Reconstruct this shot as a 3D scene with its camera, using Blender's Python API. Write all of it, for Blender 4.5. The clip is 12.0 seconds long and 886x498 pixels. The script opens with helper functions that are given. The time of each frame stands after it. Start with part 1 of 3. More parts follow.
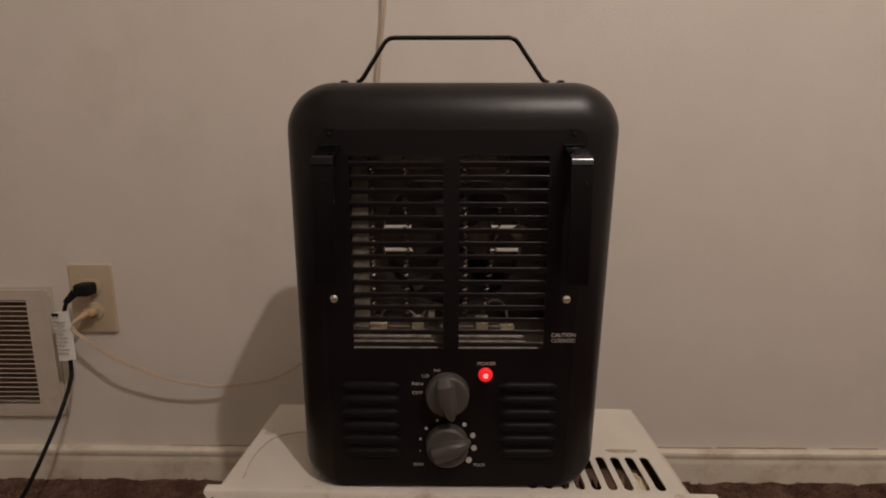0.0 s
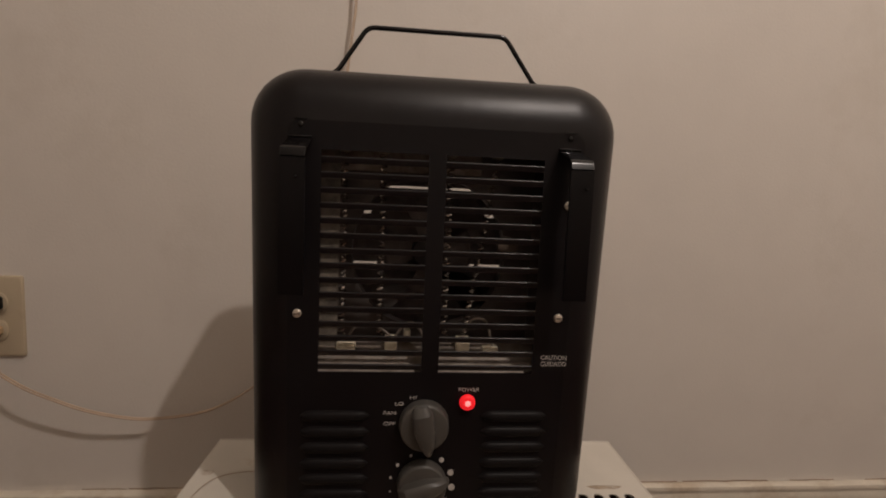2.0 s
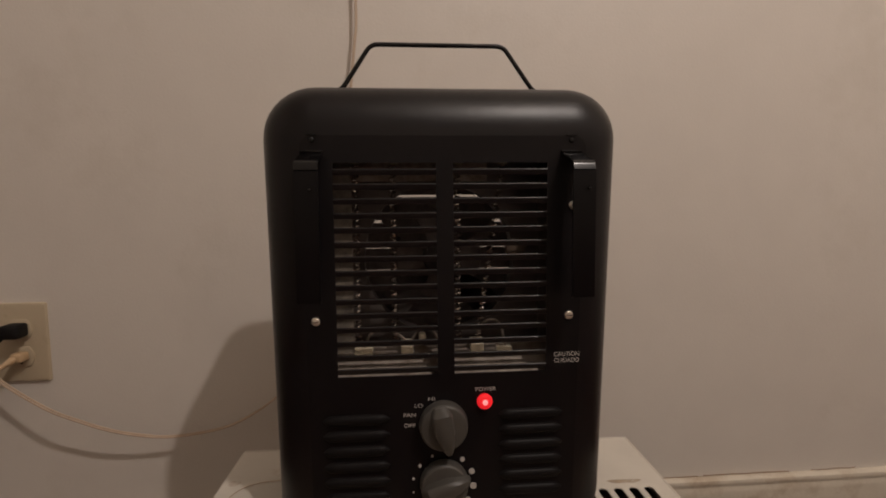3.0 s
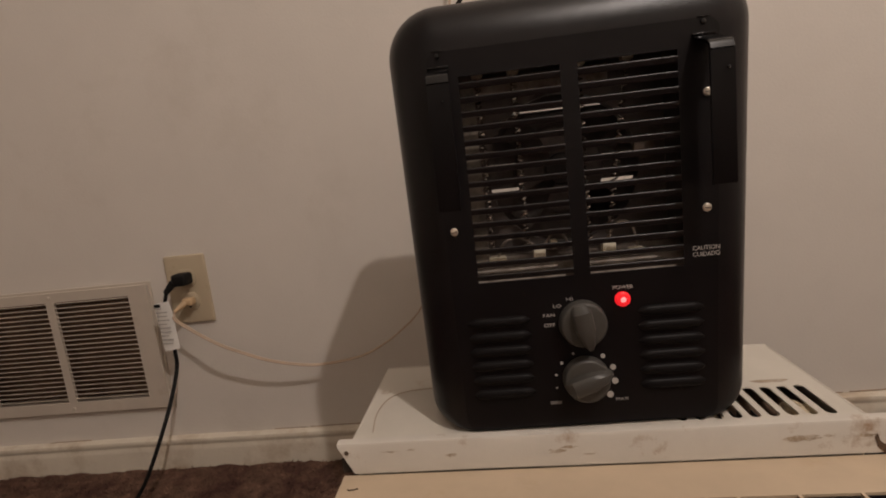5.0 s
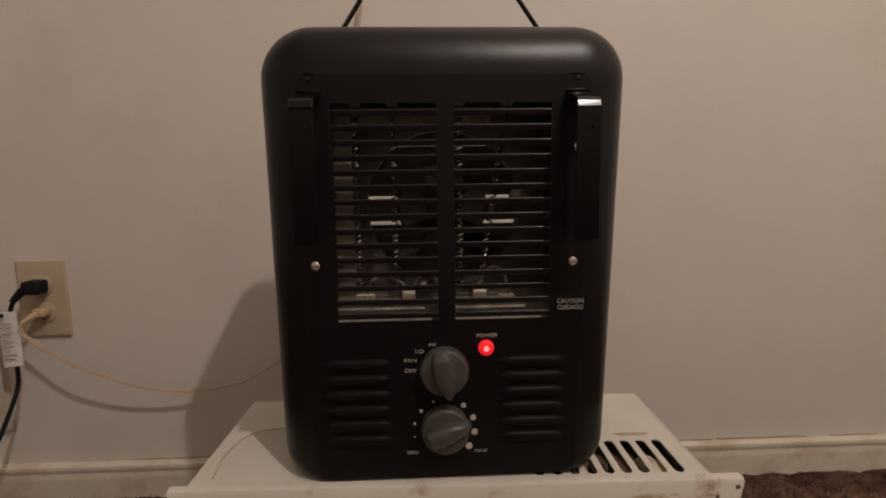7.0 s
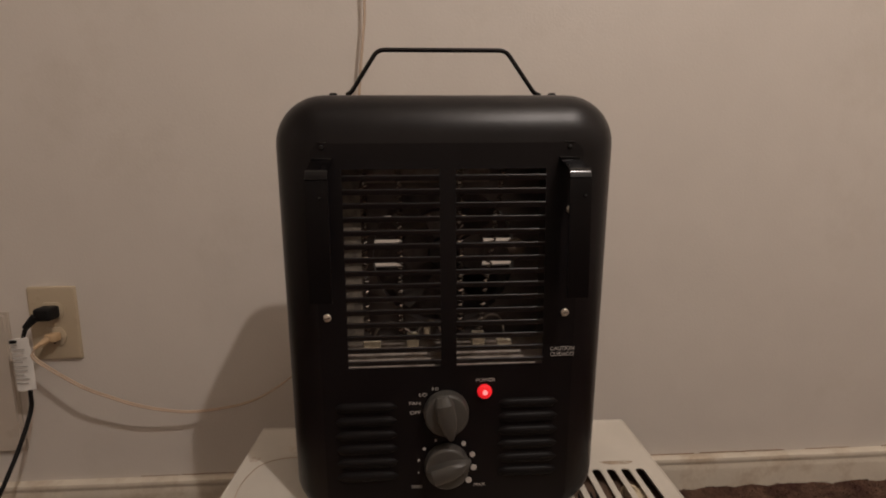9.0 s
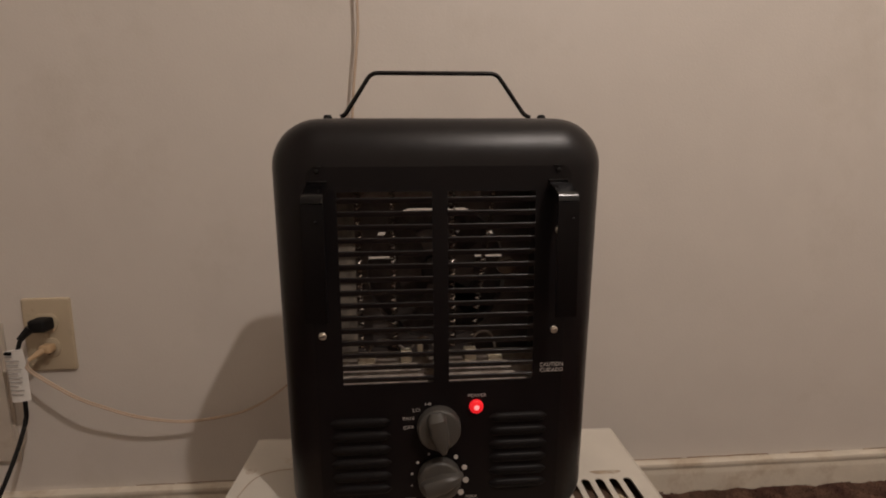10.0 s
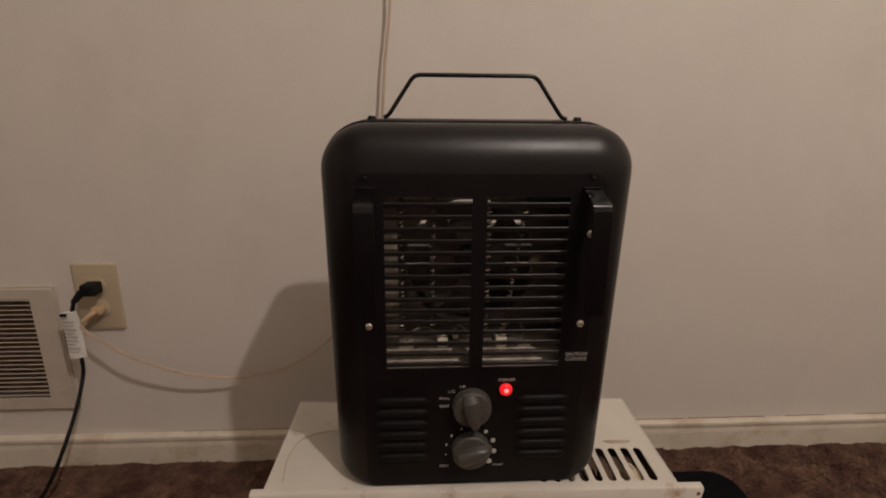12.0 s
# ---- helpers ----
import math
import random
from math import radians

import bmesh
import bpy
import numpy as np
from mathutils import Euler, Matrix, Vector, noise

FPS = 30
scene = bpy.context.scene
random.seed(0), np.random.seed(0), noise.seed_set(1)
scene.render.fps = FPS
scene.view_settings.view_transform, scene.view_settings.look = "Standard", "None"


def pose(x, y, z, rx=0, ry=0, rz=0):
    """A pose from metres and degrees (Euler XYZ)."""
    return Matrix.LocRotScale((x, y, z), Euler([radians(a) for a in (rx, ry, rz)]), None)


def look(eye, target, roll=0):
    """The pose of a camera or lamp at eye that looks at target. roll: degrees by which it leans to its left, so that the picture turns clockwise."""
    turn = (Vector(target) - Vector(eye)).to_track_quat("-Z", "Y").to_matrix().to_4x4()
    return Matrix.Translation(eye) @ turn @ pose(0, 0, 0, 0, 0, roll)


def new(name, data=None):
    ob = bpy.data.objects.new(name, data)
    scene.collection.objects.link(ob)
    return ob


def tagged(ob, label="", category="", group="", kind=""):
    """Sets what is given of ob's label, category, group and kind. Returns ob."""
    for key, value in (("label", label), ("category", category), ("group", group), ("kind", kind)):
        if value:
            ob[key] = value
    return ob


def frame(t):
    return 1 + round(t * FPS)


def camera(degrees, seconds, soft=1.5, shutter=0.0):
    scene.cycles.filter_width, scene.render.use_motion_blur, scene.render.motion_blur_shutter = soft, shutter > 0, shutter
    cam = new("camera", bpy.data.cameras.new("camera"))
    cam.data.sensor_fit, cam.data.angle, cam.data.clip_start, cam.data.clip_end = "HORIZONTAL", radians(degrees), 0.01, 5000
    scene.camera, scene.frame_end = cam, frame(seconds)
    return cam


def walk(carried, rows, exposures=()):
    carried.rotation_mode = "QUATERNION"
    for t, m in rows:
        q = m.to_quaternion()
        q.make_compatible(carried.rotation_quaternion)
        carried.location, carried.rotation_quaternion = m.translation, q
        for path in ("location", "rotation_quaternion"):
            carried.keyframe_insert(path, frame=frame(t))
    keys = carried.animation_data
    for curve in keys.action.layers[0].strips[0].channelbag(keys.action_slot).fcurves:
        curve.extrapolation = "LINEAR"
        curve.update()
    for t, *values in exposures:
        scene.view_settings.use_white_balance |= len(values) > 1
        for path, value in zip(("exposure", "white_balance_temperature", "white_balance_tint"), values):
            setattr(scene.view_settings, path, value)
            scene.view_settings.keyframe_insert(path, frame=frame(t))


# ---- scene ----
cam = camera(82.39, 12.0, soft=1.9)
PATH = [
    (0, (0.0119, -0.4418, 0.5392), (-0.0044, 1.5284, 0.1957), 0.04),
    (0.5, (0.0052, -0.4010, 0.5177), (0.0423, 1.5703, 0.1820), 0.19),
    (1, (0.0149, -0.3745, 0.5140), (0.1095, 1.5988, 0.2025), 1.14),
    (1.5, (0.0048, -0.3941, 0.5120), (0.1964, 1.5738, 0.2103), 2.56),
    (2, (-0.0169, -0.3963, 0.5139), (0.1783, 1.5823, 0.2970), 2.48),
    (2.5, (-0.0236, -0.4089, 0.5262), (0.1595, 1.5691, 0.2941), 1.57),
    (3, (-0.0205, -0.4098, 0.5108), (0.1450, 1.5753, 0.3318), -0.52),
    (3.2, (-0.0347, -0.4057, 0.5030), (0.1406, 1.5769, 0.3066), -0.56),
    (4.8, (-0.0453, -0.4265, 0.5014), (-0.1764, 1.5452, 0.1932), -5.65),
    (5, (-0.0600, -0.4320, 0.4748), (-0.2484, 1.5320, 0.1471), -6.38),
    (5.5, (-0.0586, -0.4300, 0.4589), (-0.1902, 1.5362, 0.1172), -4.83),
    (6, (-0.0391, -0.4251, 0.4635), (-0.0625, 1.5490, 0.1435), -3.07),
    (6.5, (-0.0218, -0.4150, 0.4580), (0.0453, 1.5558, 0.1241), -0.49),
    (7, (-0.0042, -0.4062, 0.4836), (0.0786, 1.5738, 0.2138), -0.74),
    (7.5, (-0.0001, -0.4102, 0.4894), (0.1011, 1.5675, 0.2092), -0.52),
    (7.7, (-0.0034, -0.4133, 0.4987), (0.0914, 1.5650, 0.2205), -0.62),
    (9.3, (-0.0140, -0.4375, 0.5438), (0.1174, 1.5327, 0.2262), -0.38),
    (9.5, (-0.0133, -0.4407, 0.5455), (0.1318, 1.5254, 0.2088), -0.28),
    (10, (-0.0141, -0.4404, 0.5611), (0.1289, 1.5310, 0.2562), -0.45),
    (10.5, (-0.0200, -0.4513, 0.5807), (0.1161, 1.5061, 0.1934), 0.12),
    (11, (-0.0265, -0.4429, 0.5949), (0.0893, 1.4948, 0.1131), -0.04),
    (11.5, (-0.0317, -0.4401, 0.6129), (0.0636, 1.4971, 0.1249), -0.50),
    (12, (-0.0450, -0.4578, 0.6244), (0.0666, 1.4634, 0.0795), 0.54),
]
EXPOSURE = 0.0
walk(cam, [(t, look(eye, target, roll)) for t, eye, target, roll in PATH], [(t, EXPOSURE + e) for t, e in ((0.0, -0.06), (3.2, -0.08), (4.8, 0.12), (5.6, 0.09), (6.5, 0.04), (7.5, -0.08), (9.5, -0.08), (12.0, 0.0))])

# ---- light: one bare bulb hanging behind and to one side of the camera ----
world = bpy.data.worlds.new("world")
scene.world = world
world.use_nodes = True
world.node_tree.nodes["Background"].inputs[0].default_value = (0.9, 0.75, 0.6, 1)
world.node_tree.nodes["Background"].inputs[1].default_value = 0.0
bulb = bpy.data.lights.new("hanging_bulb", "POINT")
bulb.energy, bulb.shadow_soft_size, bulb.color = 51.0, 0.022, (1.0, 0.88, 0.81)
bulb_ob = new("hanging_bulb", bulb)
bulb_ob.location = (0.610, -0.970, 1.935)


# ---- materials ----
def surface(name, colour, rough, metal=0.0, spots=None, spot_scale=6.0, spot_at=(0.5, 0.7), grain=900.0, relief=0.0, mottle=0.12, mottle_scale=18.0, spec=0.5, coat=0.0):
    """A procedural surface: mottled colour at two scales, optional stains, fine relief."""
    m = bpy.data.materials.new(name)
    m.use_nodes = True
    n, l = m.node_tree.nodes, m.node_tree.links
    b = n["Principled BSDF"]
    b.inputs["Roughness"].default_value, b.inputs["Metallic"].default_value = rough, metal
    b.inputs["Specular IOR Level"].default_value = spec
    b.inputs["Coat Weight"].default_value = coat
    tc = n.new("ShaderNodeTexCoord")
    big = n.new("ShaderNodeTexNoise")
    big.inputs["Scale"].default_value, big.inputs["Detail"].default_value, big.inputs["Roughness"].default_value = mottle_scale, 6, 0.6
    l.new(tc.outputs["Object"], big.inputs["Vector"])
    ramp = n.new("ShaderNodeValToRGB")
    c = ramp.color_ramp
    c.elements[0].position, c.elements[1].position = 0.3, 0.7
    c.elements[0].color = (*[v * (1 - mottle) for v in colour], 1)
    c.elements[1].color = (*[min(1, v * (1 + mottle)) for v in colour], 1)
    l.new(big.outputs["Fac"], ramp.inputs["Fac"])
    last = ramp.outputs["Color"]
    if spots:
        st = n.new("ShaderNodeTexNoise")
        st.inputs["Scale"].default_value, st.inputs["Detail"].default_value, st.inputs["Roughness"].default_value = spot_scale, 9, 0.68
        l.new(tc.outputs["Object"], st.inputs["Vector"])
        sr = n.new("ShaderNodeMapRange")
        sr.inputs["From Min"].default_value, sr.inputs["From Max"].default_value = spot_at
        l.new(st.outputs["Fac"], sr.inputs["Value"])
        mix = n.new("ShaderNodeMix")
        mix.data_type = "RGBA"
        l.new(sr.outputs["Result"], mix.inputs["Factor"])
        l.new(last, mix.inputs["A"])
        mix.inputs["B"].default_value = (*spots, 1)
        last = mix.outputs["Result"]
    l.new(last, b.inputs["Base Color"])
    fine = n.new("ShaderNodeTexNoise")
    fine.inputs["Scale"].default_value, fine.inputs["Detail"].default_value = grain, 3
    l.new(tc.outputs["Object"], fine.inputs["Vector"])
    rr = n.new("ShaderNodeMapRange")
    rr.inputs["To Min"].default_value, rr.inputs["To Max"].default_value = max(0.02, rough - 0.07), min(1, rough + 0.07)
    l.new(big.outputs["Fac"], rr.inputs["Value"])
    l.new(rr.outputs["Result"], b.inputs["Roughness"])
    if relief:
        bump = n.new("ShaderNodeBump")
        bump.inputs["Strength"].default_value, bump.inputs["Distance"].default_value = 1.0, relief
        l.new(fine.outputs["Fac"], bump.inputs["Height"])
        l.new(bump.outputs["Normal"], b.inputs["Normal"])
    return m


WALL = surface("wall_paint", (0.67, 0.622, 0.565), 0.50, spots=(0.60, 0.55, 0.485), spot_scale=5.0, spot_at=(0.56, 0.82), grain=260, relief=0.00026, mottle=0.025, mottle_scale=9)
TRIM = surface("trim_paint", (0.66, 0.60, 0.50), 0.45, spots=(0.40, 0.30, 0.20), spot_scale=13, spot_at=(0.50, 0.78), grain=200, relief=0.0003, mottle=0.05)
CEILING = surface("ceiling_paint", (0.60, 0.56, 0.505), 0.9, grain=120, relief=0.001, mottle=0.03)
CARPET = surface("carpet_pile", (0.148, 0.086, 0.061), 0.95, spots=(0.075, 0.038, 0.030), spot_scale=16, spot_at=(0.42, 0.62), grain=420, relief=0.003, mottle=0.45, mottle_scale=42, spec=0.1)
TUFT = surface("carpet_yarn", (0.172, 0.106, 0.075), 0.95, spots=(0.085, 0.043, 0.034), spot_scale=16, spot_at=(0.42, 0.62), grain=600, mottle=0.45, mottle_scale=42, spec=0.1)
ENAMEL = surface("black_satin_enamel", (0.0062, 0.0050, 0.0056), 0.31, grain=1100, relief=0.00014, mottle=0.2, spec=0.31)
FACE = surface("black_matt_enamel", (0.0062, 0.0050, 0.0056), 0.36, grain=1300, relief=0.00010, mottle=0.18, spec=0.21)
GLOSS = surface("black_gloss_plastic", (0.003, 0.0026, 0.003), 0.17, mottle=0.1, spec=0.45)
ARM = surface("black_arm_plastic", (0.0050, 0.0042, 0.0046), 0.36, mottle=0.1, spec=0.19)
RUBBER = surface("black_rubber", (0.006, 0.0055, 0.0055), 0.6, grain=700, relief=0.0001, mottle=0.15, spec=0.25)
STEEL = surface("heat_stained_steel", (0.125, 0.105, 0.096), 0.42, metal=0.4, spots=(0.07, 0.057, 0.05), spot_scale=30, spot_at=(0.5, 0.72), mottle=0.18, mottle_scale=60)
BRACKET = surface("aged_galvanised_steel", (0.36, 0.31, 0.265), 0.45, metal=0.45, spots=(0.14, 0.10, 0.075), spot_scale=60, spot_at=(0.45, 0.7), mottle=0.2, mottle_scale=90)
DARKSTEEL = surface("dark_steel", (0.05, 0.045, 0.045), 0.5, metal=0.6, mottle=0.25, mottle_scale=50)
BRIGHT = surface("zinc_screw", (0.72, 0.65, 0.55), 0.28, metal=0.7, mottle=0.1)
NICHROME = surface("heating_wire", (0.66, 0.60, 0.55), 0.17, metal=1.0, mottle=0.15)
CERAMIC = surface("cream_ceramic", (0.80, 0.73, 0.58), 0.35, spots=(0.45, 0.35, 0.22), spot_scale=80, spot_at=(0.52, 0.75), mottle=0.08)
WHITE = surface("white_appliance_enamel", (0.60, 0.56, 0.49), 0.36, spots=(0.42, 0.30, 0.19), spot_scale=24, spot_at=(0.62, 0.80), grain=700, relief=0.00012, mottle=0.05)
RAILPAINT = surface("chipped_white_enamel", (0.60, 0.56, 0.50), 0.34, spots=(0.30, 0.19, 0.11), spot_scale=26, spot_at=(0.60, 0.76), grain=500, relief=0.00010, mottle=0.06)
CREAM = surface("yellowed_plastic", (0.55, 0.435, 0.31), 0.45, spots=(0.46, 0.33, 0.20), spot_scale=14, spot_at=(0.60, 0.85), grain=1200, relief=0.0001, mottle=0.06)
DUCT = surface("dusty_duct", (0.13, 0.080, 0.052), 0.9, mottle=0.3, mottle_scale=30)
# near-black: the shade inside small openings, put into the colour
VOID = surface("cavity_shade", (0.012, 0.010, 0.009), 0.9, mottle=0.3)
FOAM = surface("yellowed_foam", (0.56, 0.47, 0.33), 0.95, spots=(0.24, 0.16, 0.10), spot_scale=60, spot_at=(0.52, 0.72), grain=500, relief=0.0008, mottle=0.2)
KNOB = surface("grey_plastic", (0.060, 0.056, 0.050), 0.42, grain=1600, relief=0.00005, mottle=0.1)
INK = surface("white_print", (0.46, 0.43, 0.40), 0.6, mottle=0.12, mottle_scale=300)
DULLINK = surface("worn_print", (0.16, 0.15, 0.14), 0.6, mottle=0.2, mottle_scale=300)
IVORY = surface("ivory_plastic", (0.47, 0.39, 0.275), 0.4, spots=(0.35, 0.27, 0.17), spot_scale=40, spot_at=(0.58, 0.8), mottle=0.04)
TAN = surface("tan_plug_plastic", (0.50, 0.35, 0.205), 0.4, mottle=0.1)
WIRE = surface("beige_wire", (0.47, 0.36, 0.265), 0.5, mottle=0.12, mottle_scale=40)
PAPER = surface("white_label_film", (0.78, 0.76, 0.72), 0.4, mottle=0.04)
VENTPAINT = surface("vent_enamel", (0.53, 0.47, 0.40), 0.42, spots=(0.40, 0.33, 0.25), spot_scale=18, spot_at=(0.6, 0.85), mottle=0.05)
NAVY = surface("black_plastic_tray", (0.0040, 0.0038, 0.0055), 0.6, grain=800, relief=0.0002, mottle=0.25, spec=0.06)
GRIME = surface("brown_grime", (0.32, 0.22, 0.145), 0.9, mottle=0.4, mottle_scale=120)
RUST = surface("bare_rusty_steel", (0.07, 0.045, 0.03), 0.8, spots=(0.20, 0.11, 0.05), spot_scale=120, spot_at=(0.45, 0.7), mottle=0.3)

NEON = bpy.data.materials.new("lit_red_lens")
NEON.use_nodes = True
nb = NEON.node_tree.nodes["Principled BSDF"]
nb.inputs["Base Color"].default_value = (0.6, 0.02, 0.02, 1)
nb.inputs["Roughness"].default_value = 0.15
nb.inputs["Emission Color"].default_value = (1.0, 0.016, 0.026, 1)
nb.inputs["Emission Strength"].default_value = 0.62
GLOWCORE = bpy.data.materials.new("neon_core")
GLOWCORE.use_nodes = True
gb = GLOWCORE.node_tree.nodes["Principled BSDF"]
gb.inputs["Emission Color"].default_value = (1.0, 0.10, 0.12, 1)
gb.inputs["Emission Strength"].default_value = 1.0


# ---- building helpers ----
def base_of(ob):
    v = Vector((0, 0, 0))
    while ob is not None:
        v += ob.location
        ob = ob.parent
    return v


def thing(name, at, label, category, group="", kind=""):
    ob = new(name)
    ob.empty_display_size = 0.02
    ob.location = at
    return tagged(ob, label, category, group, kind)


def smooth(me, limit=38):
    for p in me.polygons:
        p.use_smooth = True
    me.set_sharp_from_angle(angle=radians(limit))


def part(name, bm, material, parent=None, label="", flat=False):
    """Links a bmesh, in world coordinates, as one mesh under parent."""
    bmesh.ops.recalc_face_normals(bm, faces=bm.faces)
    if parent is not None:
        bmesh.ops.translate(bm, verts=bm.verts, vec=-base_of(parent))
    me = bpy.data.meshes.new(name)
    bm.to_mesh(me)
    bm.free()
    me.materials.append(material)
    if not flat:
        smooth(me)
    ob = new(name, me)
    ob.parent = parent
    return tagged(ob, label)


def put(name, me, at, parent, turn=(0, 0, 0), label=""):
    """Another object on a shared mesh, at a place in the world."""
    ob = new(name, me)
    ob.parent = parent
    ob.location = Vector(at) - (base_of(parent) if parent else Vector((0, 0, 0)))
    ob.rotation_euler = [radians(a) for a in turn]
    return tagged(ob, label)


def mesh_of(name, bm, material):
    bmesh.ops.recalc_face_normals(bm, faces=bm.faces)
    me = bpy.data.meshes.new(name)
    bm.to_mesh(me)
    bm.free()
    me.materials.append(material)
    smooth(me)
    return me


def box(lo, hi, bevel=0.0, seg=2, bm=None):
    bm = bm or bmesh.new()
    size = [b - a for a, b in zip(lo, hi)]
    mid = [(a + b) / 2 for a, b in zip(lo, hi)]
    out = bmesh.ops.create_cube(bm, size=1, matrix=Matrix.Translation(mid) @ Matrix.Diagonal((*size, 1)))
    if bevel:
        edges = list({e for v in out["verts"] for e in v.link_edges})
        bmesh.ops.bevel(bm, geom=edges, offset=bevel, segments=seg, profile=0.5, affect="EDGES")
    return bm


def cyl(a, b, r, seg=24, r2=None, bm=None, bevel=0.0):
    bm = bm or bmesh.new()
    a, b = Vector(a), Vector(b)
    m = Matrix.Translation((a + b) / 2) @ (b - a).to_track_quat("Z", "Y").to_matrix().to_4x4()
    out = bmesh.ops.create_cone(bm, cap_ends=True, segments=seg, radius1=r, radius2=r if r2 is None else r2, depth=(b - a).length, matrix=m)
    if bevel:
        far = [e for e in {e for v in out["verts"] for e in v.link_edges} if len(e.link_faces) == 2 and any(len(f.verts) > 4 for f in e.link_faces)]
        bmesh.ops.bevel(bm, geom=far, offset=bevel, segments=3, profile=0.5, affect="EDGES")
    return bm


def rounded(cx, cz, w, h, r, n=8):
    """Outline of a rounded rectangle in the xz plane, anticlockwise seen from the front."""
    pts = []
    for sx, sz, a0 in ((1, -1, -90), (1, 1, 0), (-1, 1, 90), (-1, -1, 180)):
        for i in range(n + 1):
            a = radians(a0 + 90 * i / n)
            pts.append((cx + sx * (w / 2 - r) + r * math.cos(a), cz + sz * (h / 2 - r) + r * math.sin(a)))
    return pts


def loft(bm, rings):
    """Joins rings of equally many points with quads. Returns the rings' vertices."""
    made = [[bm.verts.new(p) for p in ring] for ring in rings]
    for a, b in zip(made, made[1:]):
        for i in range(len(a)):
            j = (i + 1) % len(a)
            bm.faces.new((a[i], a[j], b[j], b[i]))
    return made


def tube(points, r, bm=None, seg=10, close_ends=True):
    """A round wire through points."""
    bm = bm or bmesh.new()
    pts = [Vector(p) for p in points]
    rings, up = [], Vector((0.13, 0.21, 0.97))
    for i, p in enumerate(pts):
        d = (pts[min(i + 1, len(pts) - 1)] - pts[max(i - 1, 0)]).normalized()
        side = d.cross(up)
        if side.length < 1e-4:
            side = d.cross(Vector((1, 0, 0)))
        side.normalize()
        up = side.cross(d).normalized()
        rings.append([p + r * (math.cos(2 * math.pi * k / seg) * side + math.sin(2 * math.pi * k / seg) * up) for k in range(seg)])
    made = loft(bm, rings)
    if close_ends:
        bm.faces.new(made[0])
        bm.faces.new(made[-1])
    return bm


def curve(points, steps=10):
    """Points on a smooth curve through the given ones."""
    p = [Vector(q) for q in points]
    p = [2 * p[0] - p[1]] + p + [2 * p[-1] - p[-2]]
    out = []
    for i in range(1, len(p) - 2):
        for k in range(steps):
            t = k / steps
            a, b, c, d = p[i - 1 : i + 3]
            out.append(0.5 * (2 * b + (c - a) * t + (2 * a - 5 * b + 4 * c - d) * t * t + (3 * b - a - 3 * c + d) * t ** 3))
    return out + [p[-2]]


def bent(points, r, n=7):
    """A polyline with each inner corner rounded to radius r."""
    p = [Vector(q) for q in points]
    out = [p[0]]
    for a, b, c in zip(p, p[1:], p[2:]):
        u, v = (a - b).normalized(), (c - b).normalized()
        cut = r / math.tan(u.angle(v) / 2)
        s, e = b + u * cut, b + v * cut
        out += [(1 - t) ** 2 * s + 2 * t * (1 - t) * b + t * t * e for t in (k / n for k in range(n + 1))]
    return out + [p[-1]]


def plate_with_holes(outer, holes, thick, lift):
    """A flat sheet with holes. outer and holes are closed outlines (u, v); lift maps (u, v, depth) to the world."""
    bm = bmesh.new()
    edges = []
    for ring in (outer, *holes):
        vs = [bm.verts.new((u, v, 0)) for u, v in ring]
        edges += [bm.edges.new((vs[i], vs[(i + 1) % len(vs)])) for i in range(len(vs))]
    bmesh.ops.triangle_fill(bm, edges=edges, use_beauty=True, use_dissolve=False)
    bmesh.ops.dissolve_limit(bm, angle_limit=0.01, verts=bm.verts, edges=[e for e in bm.edges if len(e.link_faces) == 2])
    if thick:
        out = bmesh.ops.extrude_face_region(bm, geom=list(bm.faces))
        for v in out["geom"]:
            if isinstance(v, bmesh.types.BMVert):
                v.co.z = thick
    for v in bm.verts:
        v.co = Vector(lift(v.co.x, v.co.y, v.co.z))
    return bm


def lettering(name, text, size, at, material, parent, width=None):
    """Printed words on a face that looks towards -y; at is their middle."""
    cu = bpy.data.curves.new(name, "FONT")
    cu.body, cu.size, cu.align_x, cu.align_y, cu.extrude = text, size, "CENTER", "CENTER", 0.0001
    tmp = bpy.data.objects.new(name, cu)
    me = bpy.data.meshes.new_from_object(tmp)
    bpy.data.objects.remove(tmp)
    me.materials.clear()
    me.materials.append(material)
    k = width / max(1e-6, max(v.co.x for v in me.vertices) - min(v.co.x for v in me.vertices)) if width else 1
    for v in me.vertices:
        v.co.x *= k
    ob = put(name, me, at, parent, (90, 0, 0))
    return ob


# ---- the room ----
WY = 0.350          # face of the wall behind the heater


